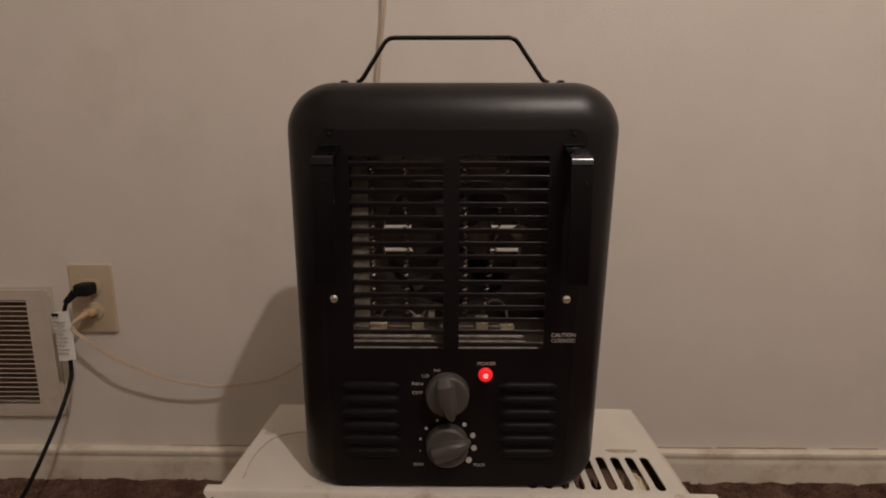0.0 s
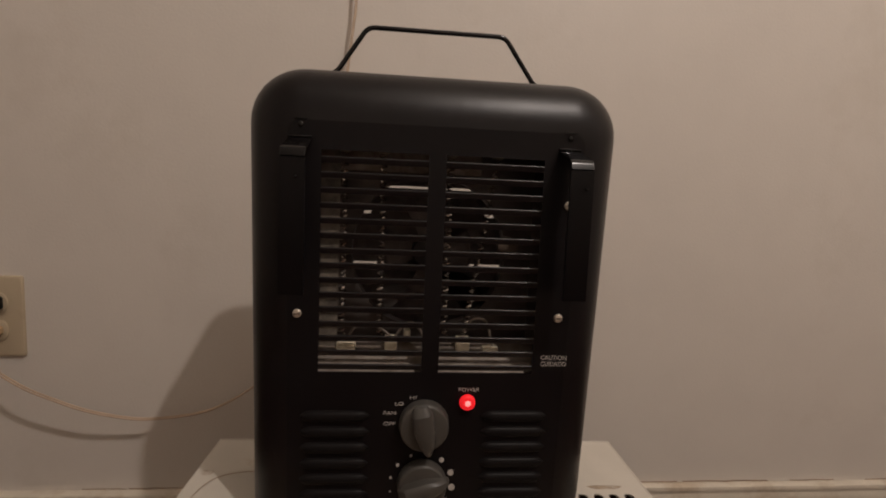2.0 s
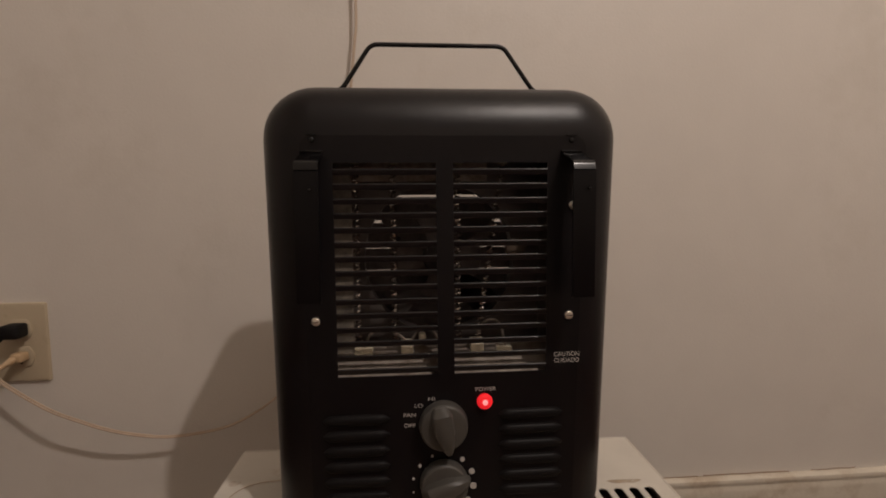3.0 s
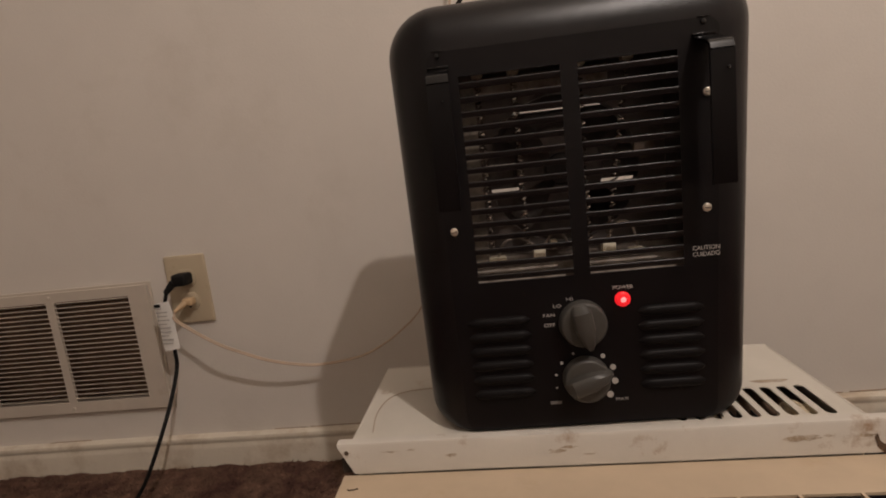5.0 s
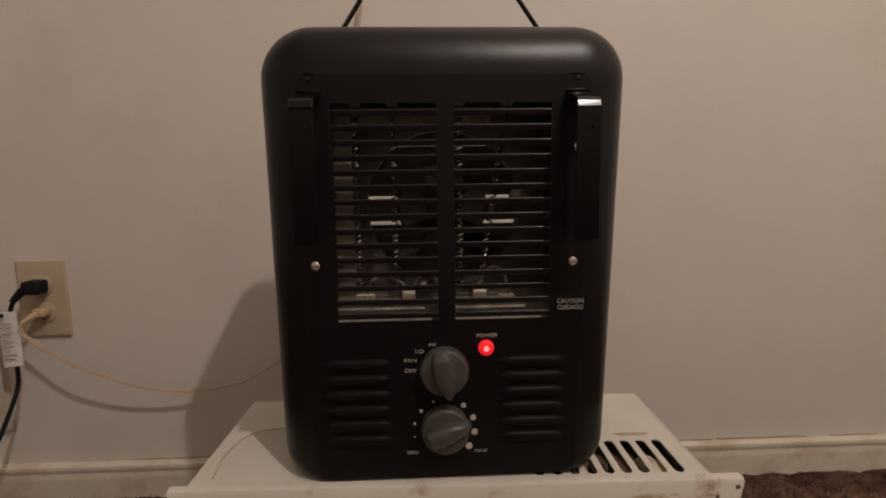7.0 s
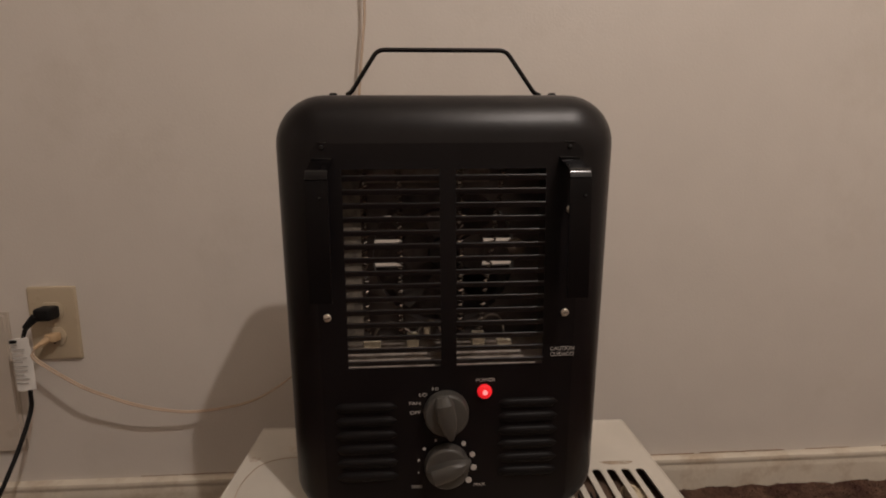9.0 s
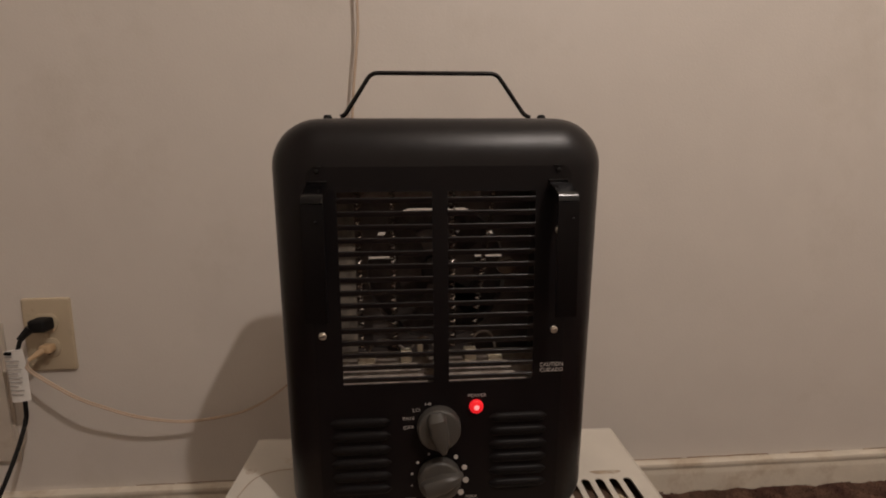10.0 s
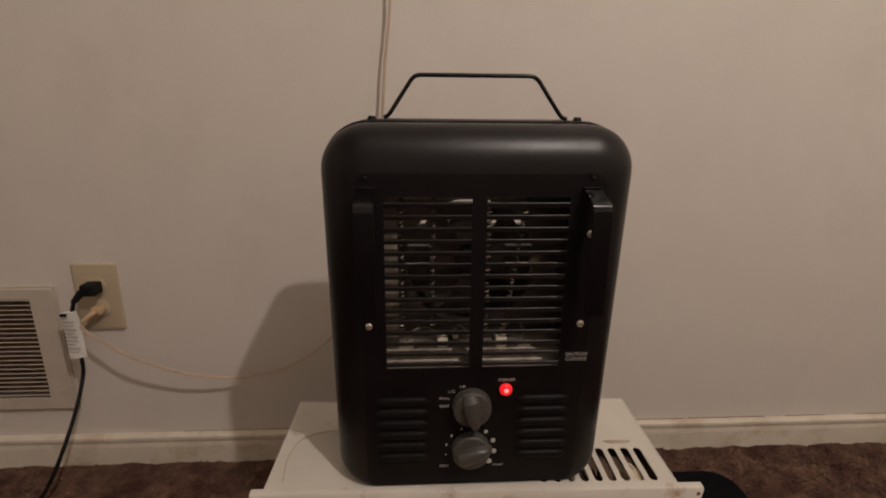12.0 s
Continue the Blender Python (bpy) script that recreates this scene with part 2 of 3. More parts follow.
def room():
    duct = [(-0.98, 0.134), (-0.662, 0.134), (-0.662, 0.320), (-0.98, 0.320)]
    w = plate_with_holes([(-2.02, -0.1), (2.02, -0.1), (2.02, 2.54), (-2.02, 2.54)], [duct], 0.12, lambda u, v, d: (u, WY + d, v))
    tagged(part("wall_north", w, WALL, flat=True), "off-white painted wall, faintly stained, with fine roller texture", "wall", kind="structure")
    for name, lo, hi in (
        ("wall_south", (-2.0, -2.82, -0.1), (2.0, -2.70, 2.54)),
        ("wall_west", (-2.02, -2.7, -0.1), (-1.90, WY, 2.54)),
        ("wall_east", (1.90, -2.7, -0.1), (2.02, WY, 2.54)),
    ):
        tagged(part(name, box(lo, hi), WALL, flat=True), "plain off-white painted wall", "wall", kind="structure")
    tagged(part("ceiling", box((-1.9, -2.7, 2.44), (1.9, WY, 2.54)), CEILING, flat=True), "plain white ceiling", "ceiling", kind="structure")
    # carpet: an uneven sheet with a fringe of yarn where it can be seen
    bm = bmesh.new()
    xs = np.concatenate([np.linspace(-1.9, -1.1, 14)[:-1], np.linspace(-1.1, 1.1, 221), np.linspace(1.1, 1.9, 14)[1:]])
    ys = np.concatenate([np.linspace(-2.7, -0.45, 30)[:-1], np.linspace(-0.45, WY, 81)])
    grid = [[bm.verts.new((x, y, 0.002 + 0.0045 * noise.noise((x * 26, y * 26, 0)) + 0.004 * noise.noise((x * 90, y * 90, 3)))) for y in ys] for x in xs]
    for i in range(len(xs) - 1):
        for j in range(len(ys) - 1):
            bm.faces.new((grid[i][j], grid[i + 1][j], grid[i + 1][j + 1], grid[i][j + 1]))
    floor = tagged(part("floor", bm, CARPET), "worn brown cut-pile carpet, matted and uneven", "carpet", kind="structure")
    rng = np.random.default_rng(4)
    n = 130000
    half = n // 2
    x = np.concatenate([rng.uniform(-1.15, -0.2, half), rng.uniform(0.24, 1.05, n - half)])
    y = rng.uniform(-0.22, WY - 0.012, n)
    z = np.array([0.000 + 0.0045 * noise.noise((a * 26, b * 26, 0)) + 0.004 * noise.noise((a * 90, b * 90, 3)) for a, b in zip(x, y)])
    ang, tall, wide = rng.uniform(0, math.pi, n), rng.uniform(0.0015, 0.0055, n), rng.uniform(0.0006, 0.0014, n)
    lean = rng.normal(0, 0.0045, (n, 2))
    dx, dy = np.cos(ang) * wide, np.sin(ang) * wide
    tops = np.stack([x + lean[:, 0], np.minimum(y + lean[:, 1], WY - 0.014), z + tall], 1)
    v = np.stack([np.stack([x - dx, y - dy, z], 1), np.stack([x + dx, y + dy, z], 1), tops + np.stack([dx, dy, 0 * dx], 1) * 0.7, tops - np.stack([dx, dy, 0 * dx], 1) * 0.7], 1).reshape(-1, 3)
    me = bpy.data.meshes.new("carpet_pile")
    me.from_pydata(v.tolist(), [], np.arange(4 * n).reshape(-1, 4).tolist())
    me.materials.append(TUFT)
    tagged(new("carpet_pile", me), "matted brown carpet yarn", "carpet pile", kind="stuff")


def baseboard():
    # profile: plain board, shallow cove, bead on top
    prof = [(0, -0.01), (-0.012, -0.01), (-0.012, 0.034), (-0.0118, 0.040), (-0.0106, 0.0435), (-0.0106, 0.0460), (-0.0118, 0.0485), (-0.0125, 0.0525), (-0.0115, 0.056), (-0.008, 0.058), (0, 0.0585)]
    bm = bmesh.new()
    xs = [-1.9 + 3.8 * i / 160 for i in range(161)]
    rings = [[(x, WY + y + 0.0006 * noise.noise((x * 9, 0, 1)), z + 0.0022 * noise.noise((x * 2.1, 5, z)) * (z > 0.02)) for y, z in prof] for x in xs]
    made = [[bm.verts.new(p) for p in r] for r in rings]
    for a, b in zip(made, made[1:]):
        for i in range(len(prof) - 1):
            bm.faces.new((a[i], a[i + 1], b[i + 1], b[i]))
    board = tagged(part("baseboard", bm, TRIM), "low off-white painted baseboard with a beaded top, scuffed", "baseboard", kind="structure")
    # open caulk joint along the top
    rnd = random.Random(3)
    for a, b in ((-0.46, -0.40), (-0.395, -0.20), (-0.88, -0.80), (0.29, 0.46), (0.47, 0.62), (0.66, 0.74), (0.80, 0.95)):
        k = max(4, int((b - a) / 0.012))
        pts = [(a + (b - a) * i / k, WY - 0.0006, 0.0598 + rnd.uniform(-0.0005, 0.0007)) for i in range(k + 1)]
        part("joint_crack", tube(pts, rnd.uniform(0.0005, 0.0009), seg=5), GRIME, board)


room()
baseboard()


# ---- wall register ----
def wall_vent():
    x0, x1, z0, z1 = -1.005, -0.632, 0.117, 0.334
    t = thing("wall_vent", ((x0 + x1) / 2, WY, z0), "off-white stamped metal return-air grille with dark louvres on the wall", "wall vent")
    openings = [(-0.803, -0.667), (-0.953, -0.817)]
    oz0, oz1 = 0.137, 0.3175
    def rect(a, b, c, d):
        return [(a, c), (b, c), (b, d), (a, d)]
    bm = plate_with_holes(rounded((x0 + x1) / 2, (z0 + z1) / 2, x1 - x0, z1 - z0, 0.004, 3), [rect(a, b, oz0, oz1) for a, b in openings], 0.005, lambda u, v, d: (u, WY - 0.0085 + d, v))
    frame_ob = part("frame", bm, VENTPAINT, t, flat=True)
    bm = plate_with_holes(rect(x0 - 0.004, x1 + 0.004, z0 - 0.004, z1 + 0.004), [rect(x0 + 0.010, x1 - 0.010, z0 + 0.010, z1 - 0.010)], 0.0035, lambda u, v, d: (u, WY - 0.004 + d, v))
    part("flange", bm, VENTPAINT, t, flat=True)
    part("backing", box((x0 + 0.026, WY + 0.018, z0 + 0.018), (x1 - 0.031, WY + 0.020, z1 - 0.015)), DUCT, t, "dusty brown duct damper", flat=True)
    n = 22
    for a, b in openings:
        sl = bmesh.new()
        w = (b - a) / 2 + 0.001
        prof = [(-0.0030, 0.0016), (-0.0027, 0.0028), (0.0050, -0.0002), (0.0047, -0.0012)]
        loft(sl, [[(x, y, z) for y, z in prof] for x in (-w, w)])
        me = mesh_of("slat", sl, VENTPAINT)
        for i in range(n):
            z = oz0 + (i + 0.5) * (oz1 - oz0) / n
            put("slat", me, ((a + b) / 2, WY - 0.0056, z), t)
    for z in (0.125, 0.326):
        part("screw", cyl((-0.810, WY - 0.0102, z), (-0.810, WY - 0.008, z), 0.0035, 14, bevel=0.0008), VENTPAINT, t)


# ---- outlet, plugs, cords ----
OX, OZ = -0.5615, 0.3185


def outlet():
    t = thing("wall_outlet", (OX, WY, OZ), "aged ivory duplex wall outlet with two plugs in it", "outlet")
    w, h = 0.070, 0.1143
    bm = bmesh.new()
    rings = [[(x, WY - y, z) for x, z in rounded(OX, OZ, w - 2 * i, h - 2 * i, 0.003, 4)] for y, i in ((0, 0), (0.003, 0), (0.0048, 0.001), (0.0058, 0.0035))]
    made = loft(bm, rings)
    bm.faces.new(made[-1])
    part("cover_plate", bm, IVORY, t)
    for dz in (0.0195, -0.0195):
        face = bmesh.new()
        pts = []
        for k in range(32):
            a = 2 * math.pi * k / 32
            pts.append((OX + 0.0172 * math.cos(a), OZ + dz + max(-0.0142, min(0.0142, 0.0172 * math.sin(a)))))
        made = loft(face, [[(x, WY - 0.0058, z) for x, z in pts], [(x, WY - 0.0078, z) for x, z in pts], [(OX + (x - OX) * 0.95, WY - 0.0083, OZ + dz + (z - OZ - dz) * 0.95) for x, z in pts]])
        face.faces.new(made[-1])
        sock = part("socket", face, IVORY, t)
        for sx in (-0.0063, 0.0063):
            part("slot", box((OX + sx - 0.001, WY - 0.0086, OZ + dz - 0.001), (OX + sx + 0.001, WY - 0.008, OZ + dz + 0.0065)), VOID, sock, flat=True)
        part("slot", cyl((OX, WY - 0.0086, OZ + dz - 0.0085), (OX, WY - 0.008, OZ + dz - 0.0085), 0.0023, 12), VOID, sock)
    part("screw", cyl((OX, WY - 0.0072, OZ), (OX, WY - 0.005, OZ), 0.0032, 14, bevel=0.0007), IVORY, t)


def black_cord():
    px, pz = OX + 0.001, OZ + 0.021
    t = thing("power_cord", (px, WY - 0.0085, pz), "black heater power cord plugged into the wall, hanging to the carpet", "power cord")
    bm = box((px - 0.0105, WY - 0.034, pz - 0.0100), (px + 0.0135, WY - 0.0085, pz + 0.0095), 0.0045, 4)
    cyl((px - 0.008, WY - 0.030, pz - 0.003), (px - 0.020, WY - 0.037, pz - 0.018), 0.0065, 14, 0.0042, bm)
    part("plug", bm, RUBBER, t)
    pts = [(px - 0.016, WY - 0.036, pz - 0.013), (-0.5815, 0.312, 0.314), (-0.5835, 0.311, 0.295), (-0.5815, 0.309, 0.225), (-0.5835, 0.306, 0.195),
           (-0.5845, 0.275, 0.150), (-0.5935, 0.243, 0.100), (-0.6150, 0.228, 0.050), (-0.636, 0.217, 0.020), (-0.648, 0.195, 0.014), (-0.664, 0.100, 0.0135), (-0.662, -0.05, 0.0135), (-0.60, -0.20, 0.0135), (-0.45, -0.30, 0.0135), (-0.30, -0.30, 0.0135), (-0.235, -0.22, 0.0135), (-0.228, -0.10, 0.0135), (-0.225, 0.10, 0.0135), (-0.20, 0.215, 0.0135), (-0.08, 0.235, 0.016), (0.0, 0.215, 0.06), (0.005, 0.16, 0.245), (0.005, 0.128, 0.262)]
    c = curve(pts, 9)
    bm = bmesh.new()
    tube([p + Vector((0.0010, 0, 0)) for p in c], 0.0021, bm, 8)
    tube([p - Vector((0.0010, 0, 0)) for p in c], 0.0021, bm, 8)
    part("cable", bm, RUBBER, t)
    # folded label fixed round the cord
    tag_ob = bmesh.new()
    rows = []
    for k in range(9):
        f = k / 8
        z = 0.3075 - 0.078 * f
        x = -0.6005 + 0.0035 * f
        bend = 0.0012 * math.sin(f * 4)
        rows.append([(x, 0.3075 + bend, z - 0.001), (x + 0.013, 0.3055 + bend, z + 0.0005), (x + 0.0262, 0.3080 + bend, z + 0.002), (x + 0.0262, 0.3084 + bend, z + 0.002), (x + 0.013, 0.3162, z + 0.0005), (x, 0.3079 + bend, z - 0.001)])
    made = loft(tag_ob, rows)
    tag_ob.faces.new(made[0])
    tag_ob.faces.new(made[-1])
    lab = part("label", tag_ob, PAPER, t, "white wrap-around label with fine grey print")
    bars = bmesh.new()
    for k, wd in enumerate((0.010, 0.019, 0.017, 0.020, 0.014, 0.019, 0.018, 0.012, 0.019, 0.016)):
        z = 0.2995 - 0.0064 * k
        box((-0.5970 + 0.0003 * k, 0.3038, z - 0.0009), (-0.5970 + 0.0003 * k + wd, 0.3042, z + 0.0009), bm=bars)
    part("print", bars, INK_GREY, lab, flat=True)
    part("print", box((-0.5980, 0.3040, 0.3020), (-0.5885, 0.3065, 0.3065)), RUBBER, lab, "small black mark", flat=True)


INK_GREY = surface("grey_print", (0.42, 0.40, 0.38), 0.6, mottle=0.2, mottle_scale=200)


def beige_wire():
    px, pz = OX + 0.004, OZ - 0.018
    t = thing("extension_wire", (px, WY - 0.0085, pz), "thin beige two-core wire, plugged in low and running up the wall", "wire")
    bm = box((px - 0.0080, WY - 0.026, pz - 0.0060), (px + 0.0085, WY - 0.0085, pz + 0.0070), 0.0035, 4)
    cyl((px - 0.002, WY - 0.022, pz), (px - 0.014, WY - 0.038, pz - 0.010), 0.0055, 12, 0.0026, bm)
    part("plug", bm, TAN, t, "tan moulded plug")
    # the slack of the wire hangs a few centimetres clear of the wall
    pts = [(px - 0.011, WY - 0.035, pz - 0.008), (-0.5725, 0.310, 0.281), (-0.550, 0.306, 0.2635), (-0.501, 0.299, 0.2355), (-0.464, 0.302, 0.2165), (-0.429, 0.307, 0.200), (-0.388, 0.315, 0.1865), (-0.349, 0.323, 0.180), (-0.290, 0.333, 0.184),
           (-0.249, 0.326, 0.202), (-0.211, 0.330, 0.226), (-0.179, 0.332, 0.256), (-0.140, 0.333, 0.320), (-0.112, 0.333, 0.42), (-0.098, 0.331, 0.53), (-0.0915, 0.331, 0.62), (-0.0870, 0.331, 0.68), (-0.081, 0.332, 0.735), (-0.078, 0.333, 0.775), (-0.080, 0.335, 0.90), (-0.084, 0.338, 1.2), (-0.082, 0.340, 1.8), (-0.08, 0.342, 2.44)]
    c = curve(pts, 9)
    bm = bmesh.new()
    for sgn in (-1, 1):
        tube([p + sgn * Vector((0.0007, 0.0010, 0.0007)) for p in c], 0.0013, bm, 8)
    part("cable", bm, WIRE, t)


wall_vent()
outlet()
black_cord()
beige_wire()


# ---- window air conditioner standing on the carpet ----
CX0, CX1, CY1, CTOP = -0.207, 0.2415, 0.162, 0.228


def slot_outline(cx, y0, y1, w, n=6):
    r = w / 2
    pts = []
    for k in range(n + 1):
        a = math.pi + math.pi * k / n
        pts.append((cx + r * math.cos(a), y0 + r + r * math.sin(a)))
    for k in range(n + 1):
        a = math.pi * k / n
        pts.append((cx + r * math.cos(a), y1 - r + r * math.sin(a)))
    return pts


def air_conditioner():
    t = thing("window_air_conditioner", (0.02, 0.0, 0.0), "old window air conditioner, chipped white cabinet, yellowed grille, on carpet", "air conditioner")
    t.rotation_euler = (0, 0, radians(-1.3))    # set down slightly askew
    # cabinet: a folded sheet-metal shell, open on top
    bm = bmesh.new()
    loop = [(CX0, -0.0018), (CX1, -0.0018), (CX1, CY1), (CX0, CY1)]
    inner = [(CX0 + 0.0015, -0.0006), (CX1 - 0.0015, -0.0006), (CX1 - 0.0015, CY1 - 0.0015), (CX0 + 0.0015, CY1 - 0.0015)]
    made = loft(bm, [[(x, y, 0.003) for x, y in inner], [(x, y, CTOP - 0.0012) for x, y in inner], [(x, y, CTOP - 0.0012) for x, y in loop], [(x, y, 0.0) for x, y in loop]])
    bm.faces.new(made[0])
    bm.faces.new(made[-1])
    part("cabinet", bm, WHITE, t)
    xs = [0.2190 - 0.01545 * i for i in range(9)]
    outer = [(CX0 - 0.0005, -0.0022), (CX1 + 0.0005, -0.0022), (CX1 + 0.0005, CY1 + 0.0005), (CX0 - 0.0005, CY1 + 0.0005)]
    top = plate_with_holes(outer, [slot_outline(x, 0.0015, 0.058, 0.0092) for x in xs], 0.0012, lambda u, v, d: (u, v, CTOP - 0.0012 + d))
    top_ob = part("top_panel", top, WHITE, t, "white enamelled top with a row of long vent slots")
    lip = bmesh.new()
    tube([(CX0, CY1, CTOP - 0.0004), (CX1, CY1, CTOP - 0.0004)], 0.0013, lip, 8)
    tube([(CX0, -0.005, CTOP - 0.0006), (CX0, CY1, CTOP - 0.0006)], 0.0012, lip, 8)
    tube([(CX1, -0.005, CTOP - 0.0006), (CX1, CY1, CTOP - 0.0006)], 0.0012, lip, 8)
    part("folded_edge", lip, WHITE, top_ob)
    # an old scuff, and what shows through the slots
    mark = bmesh.new()
    mark.faces.new([mark.verts.new((-0.196 + (0.006 + 0.0015 * math.sin(3 * a)) * math.cos(a), 0.094 + (0.007 + 0.002 * math.cos(2 * a)) * math.sin(a), CTOP + 0.0002)) for a in [2 * math.pi * k / 14 for k in range(14)]])
    part("paint_chip", mark, SMEAR, top_ob, flat=True)
    part("inner_tray", box((CX0 + 0.004, 0.0, 0.203), (CX1 - 0.004, CY1 - 0.006, 0.205)), DUCT, t, "dark inner tray", flat=True)
    for lo, hi in (((0.193, 0.004, 0.205), (0.2190, 0.034, 0.223)), ((0.118, 0.014, 0.205), (0.150, 0.036, 0.216))):
        foam = box(lo, hi, 0.004, 2)
        for v in foam.verts:
            v.co += Vector((0, 0.006 * noise.noise(v.co * 30), 0.004 * noise.noise(v.co * 45)))
        part("foam_strip", foam, FOAM, t, "yellowed insulation foam strip")
    fin = mesh_of("coil_fin", box((-0.0004, 0.004, 0.205), (0.0004, 0.036, 0.217)), DARKSTEEL)
    for i in range(12):
        put("coil_fin", fin, (0.098 + 0.0063 * i, 0, 0), t)
    part("wire_clip", tube(curve([(0.186, 0.020, 0.208), (0.194, 0.036, 0.218), (0.204, 0.030, 0.2235), (0.209, 0.010, 0.215)]), 0.0022), FOAM, t)
    # mounting rail
    rx0, rx1, rz0, rz1, ry = -0.2205, 0.2665, 0.1975, 0.2293, -0.0125
    bm = bmesh.new()
    prof = [(ry + 0.002, rz0), (ry, rz0 + 0.001), (ry, rz1 - 0.003), (ry + 0.0012, rz1 - 0.0008), (ry + 0.0035, rz1), (-0.0035, rz1), (-0.0035, rz1 - 0.001), (ry + 0.004, rz1 - 0.0012), (ry + 0.002, rz1 - 0.003)]
    n = 60
    rings = []
    for i in range(n + 1):
        f = i / n
        ring = []
        for y, z in prof:
            g = max(0.0, (rz1 - 0.010 - z) / (rz1 - 0.010 - rz0))
            a, b = rx0 + 0.0150 * g ** 1.4, rx1 - 0.005 * g
            x = a + (b - a) * f
            ring.append((x, y + 0.0005 * noise.noise((x * 8, 1, 1)), z + 0.0007 * noise.noise((x * 6, 4, 2))))
        rings.append(ring)
    made = loft(bm, rings)
    bm.faces.new(made[0])
    bm.faces.new(made[-1])
    rail = part("mounting_rail", bm, RAILPAINT, t, "white painted steel rail with chips and rust")
    for x, z in ((rx0 + 0.0085, rz1 - 0.0095), (rx1 - 0.0055, rz1 - 0.0075)):
        part("hole", cyl((x, ry - 0.0003, z), (x, ry + 0.0006, z), 0.0022, 14), RUST, rail, flat=True)
    # bare spots in the paint
    rnd = random.Random(5)
    for x, z, w, h in ((-0.115, 0.2135, 0.007, 0.0022), (-0.170, 0.2195, 0.010, 0.0012), (-0.150, 0.2205, 0.006, 0.001), (-0.018, 0.2130, 0.011, 0.0022), (-0.008, 0.2165, 0.008, 0.0014), (0.186, 0.2145, 0.017, 0.0030), (0.206, 0.2165, 0.007, 0.0014), (0.236, 0.2150, 0.010, 0.0020), (0.010, 0.2090, 0.006, 0.001)):
        chip = bmesh.new()
        vs = [chip.verts.new((x + w * rnd.uniform(0.35, 1.15) * math.cos(a), ry - 0.0003, z + h * rnd.uniform(0.3, 1.3) * math.sin(a))) for a in [2 * math.pi * k / 17 for k in range(17)]]
        chip.faces.new(vs)
        part("paint_chip", chip, CHIP, rail, flat=True)
    hook = [(0.2440, 0.2170), (0.2465, 0.2095), (0.2505, 0.2060), (0.2555, 0.2075), (0.2595, 0.2100), (0.2605, 0.2040), (0.2585, 0.1990), (0.2495, 0.1985), (0.2445, 0.2040), (0.2420, 0.2125)]
    chip = bmesh.new()
    chip.faces.new([chip.verts.new((x, ry - 0.0003, z)) for x, z in hook])
    part("paint_chip", chip, RUST, rail, "dark curved bare patch", flat=True)
    # dark brown plates that show past the cut ends of the rail
    part("corner_plate", box((rx0 + 0.001, ry + 0.0045, 0.1970), (rx0 + 0.030, ry + 0.0060, 0.2120), 0.0006, 1), DARKBROWN, t, "dark brown mottled corner plate")
    part("corner_plate", box((rx1 - 0.024, ry + 0.0045, 0.1970), (rx1 - 0.003, ry + 0.0060, 0.2120), 0.0006, 1), DARKBROWN, t, "dark brown mottled corner plate")
    smear = bmesh.new()
    smear.faces.new([smear.verts.new((0.200 + (0.017 + 0.003 * math.sin(3 * a)) * math.cos(a), 0.0685 + (0.0045 + 0.001 * math.cos(2 * a)) * math.sin(a), CTOP + 0.0002)) for a in [2 * math.pi * k / 18 for k in range(18)]])
    part("grease_smear", smear, CHIP, top_ob, flat=True)
    # front grille: yellowed plastic hood with air slots in its top
    fx0, fx1, fy0, fy1, fz = -0.2175, 0.2655, -0.122, -0.0115, 0.1962
    marks = [-0.099, -0.060, -0.016, 0.026, 0.048, 0.069, 0.091, 0.114, 0.159, 0.204, 0.2465]
    holes = []
    for i, (a, b) in enumerate(zip(marks, marks[1:])):
        a, b = a + 0.0012, b - 0.0012
        if i == len(marks) - 2:
            holes.append([(a, -0.072), (b, -0.072), (b, -0.069), (b - 0.006, -0.060), (b - 0.014, -0.057), (a, -0.057)])
        else:
            holes.append([(a, -0.072), (b, -0.072), (b, -0.057), (a, -0.057)])
        holes.append([(a, -0.095), (b, -0.095), (b, -0.0755), (a, -0.0755)])
    def slope(u, v, d):
        return (u, v, fz + (v - fy1) * 0.03 - d)
    bm = plate_with_holes([(fx0, fy0 + 0.008), (fx1, fy0 + 0.008), (fx1, fy1), (fx0, fy1)], holes, 0.0025, slope)
    hood = part("front_grille", bm, CREAM, t, "yellowed cream plastic hood with a row of black air slots")
    bm = bmesh.new()
    prof = [(fy0 + 0.008, fz - 0.0031), (fy0 + 0.004, fz - 0.0042), (fy0 + 0.001, fz - 0.008), (fy0, fz - 0.014), (fy0 - 0.006, 0.02), (fy0 - 0.004, 0.004)]
    made = [[bm.verts.new((x, y, z)) for y, z in prof] for x in (fx0, fx1)]
    for i in range(len(prof) - 1):
        bm.faces.new((made[0][i], made[1][i], made[1][i + 1], made[0][i + 1]))
    for x, e in ((fx0, 0.002), (fx1, -0.002)):
        box((min(x, x + e), fy0 + 0.001, 0.002), (max(x, x + e), fy1, fz - 0.0035), bm=bm)
    part("hood_front", bm, CREAM, hood)
    # added sheet whose near-black colour stands for the shade below the slots
    part("hood_shade_sheet", box((fx0 + 0.01, fy0 + 0.012, 0.120), (fx1 - 0.01, fy1 - 0.006, 0.122)), VOID, hood, "near-black sheet for the shade inside the hood", flat=True)
    crack = tube([(-0.2085, -0.0325, fz), (-0.2065, -0.0338, fz), (-0.2046, -0.0326, fz), (-0.2026, -0.0336, fz), (-0.2005, -0.0314, fz), (-0.1988, -0.0322, fz)], 0.0005, seg=6)
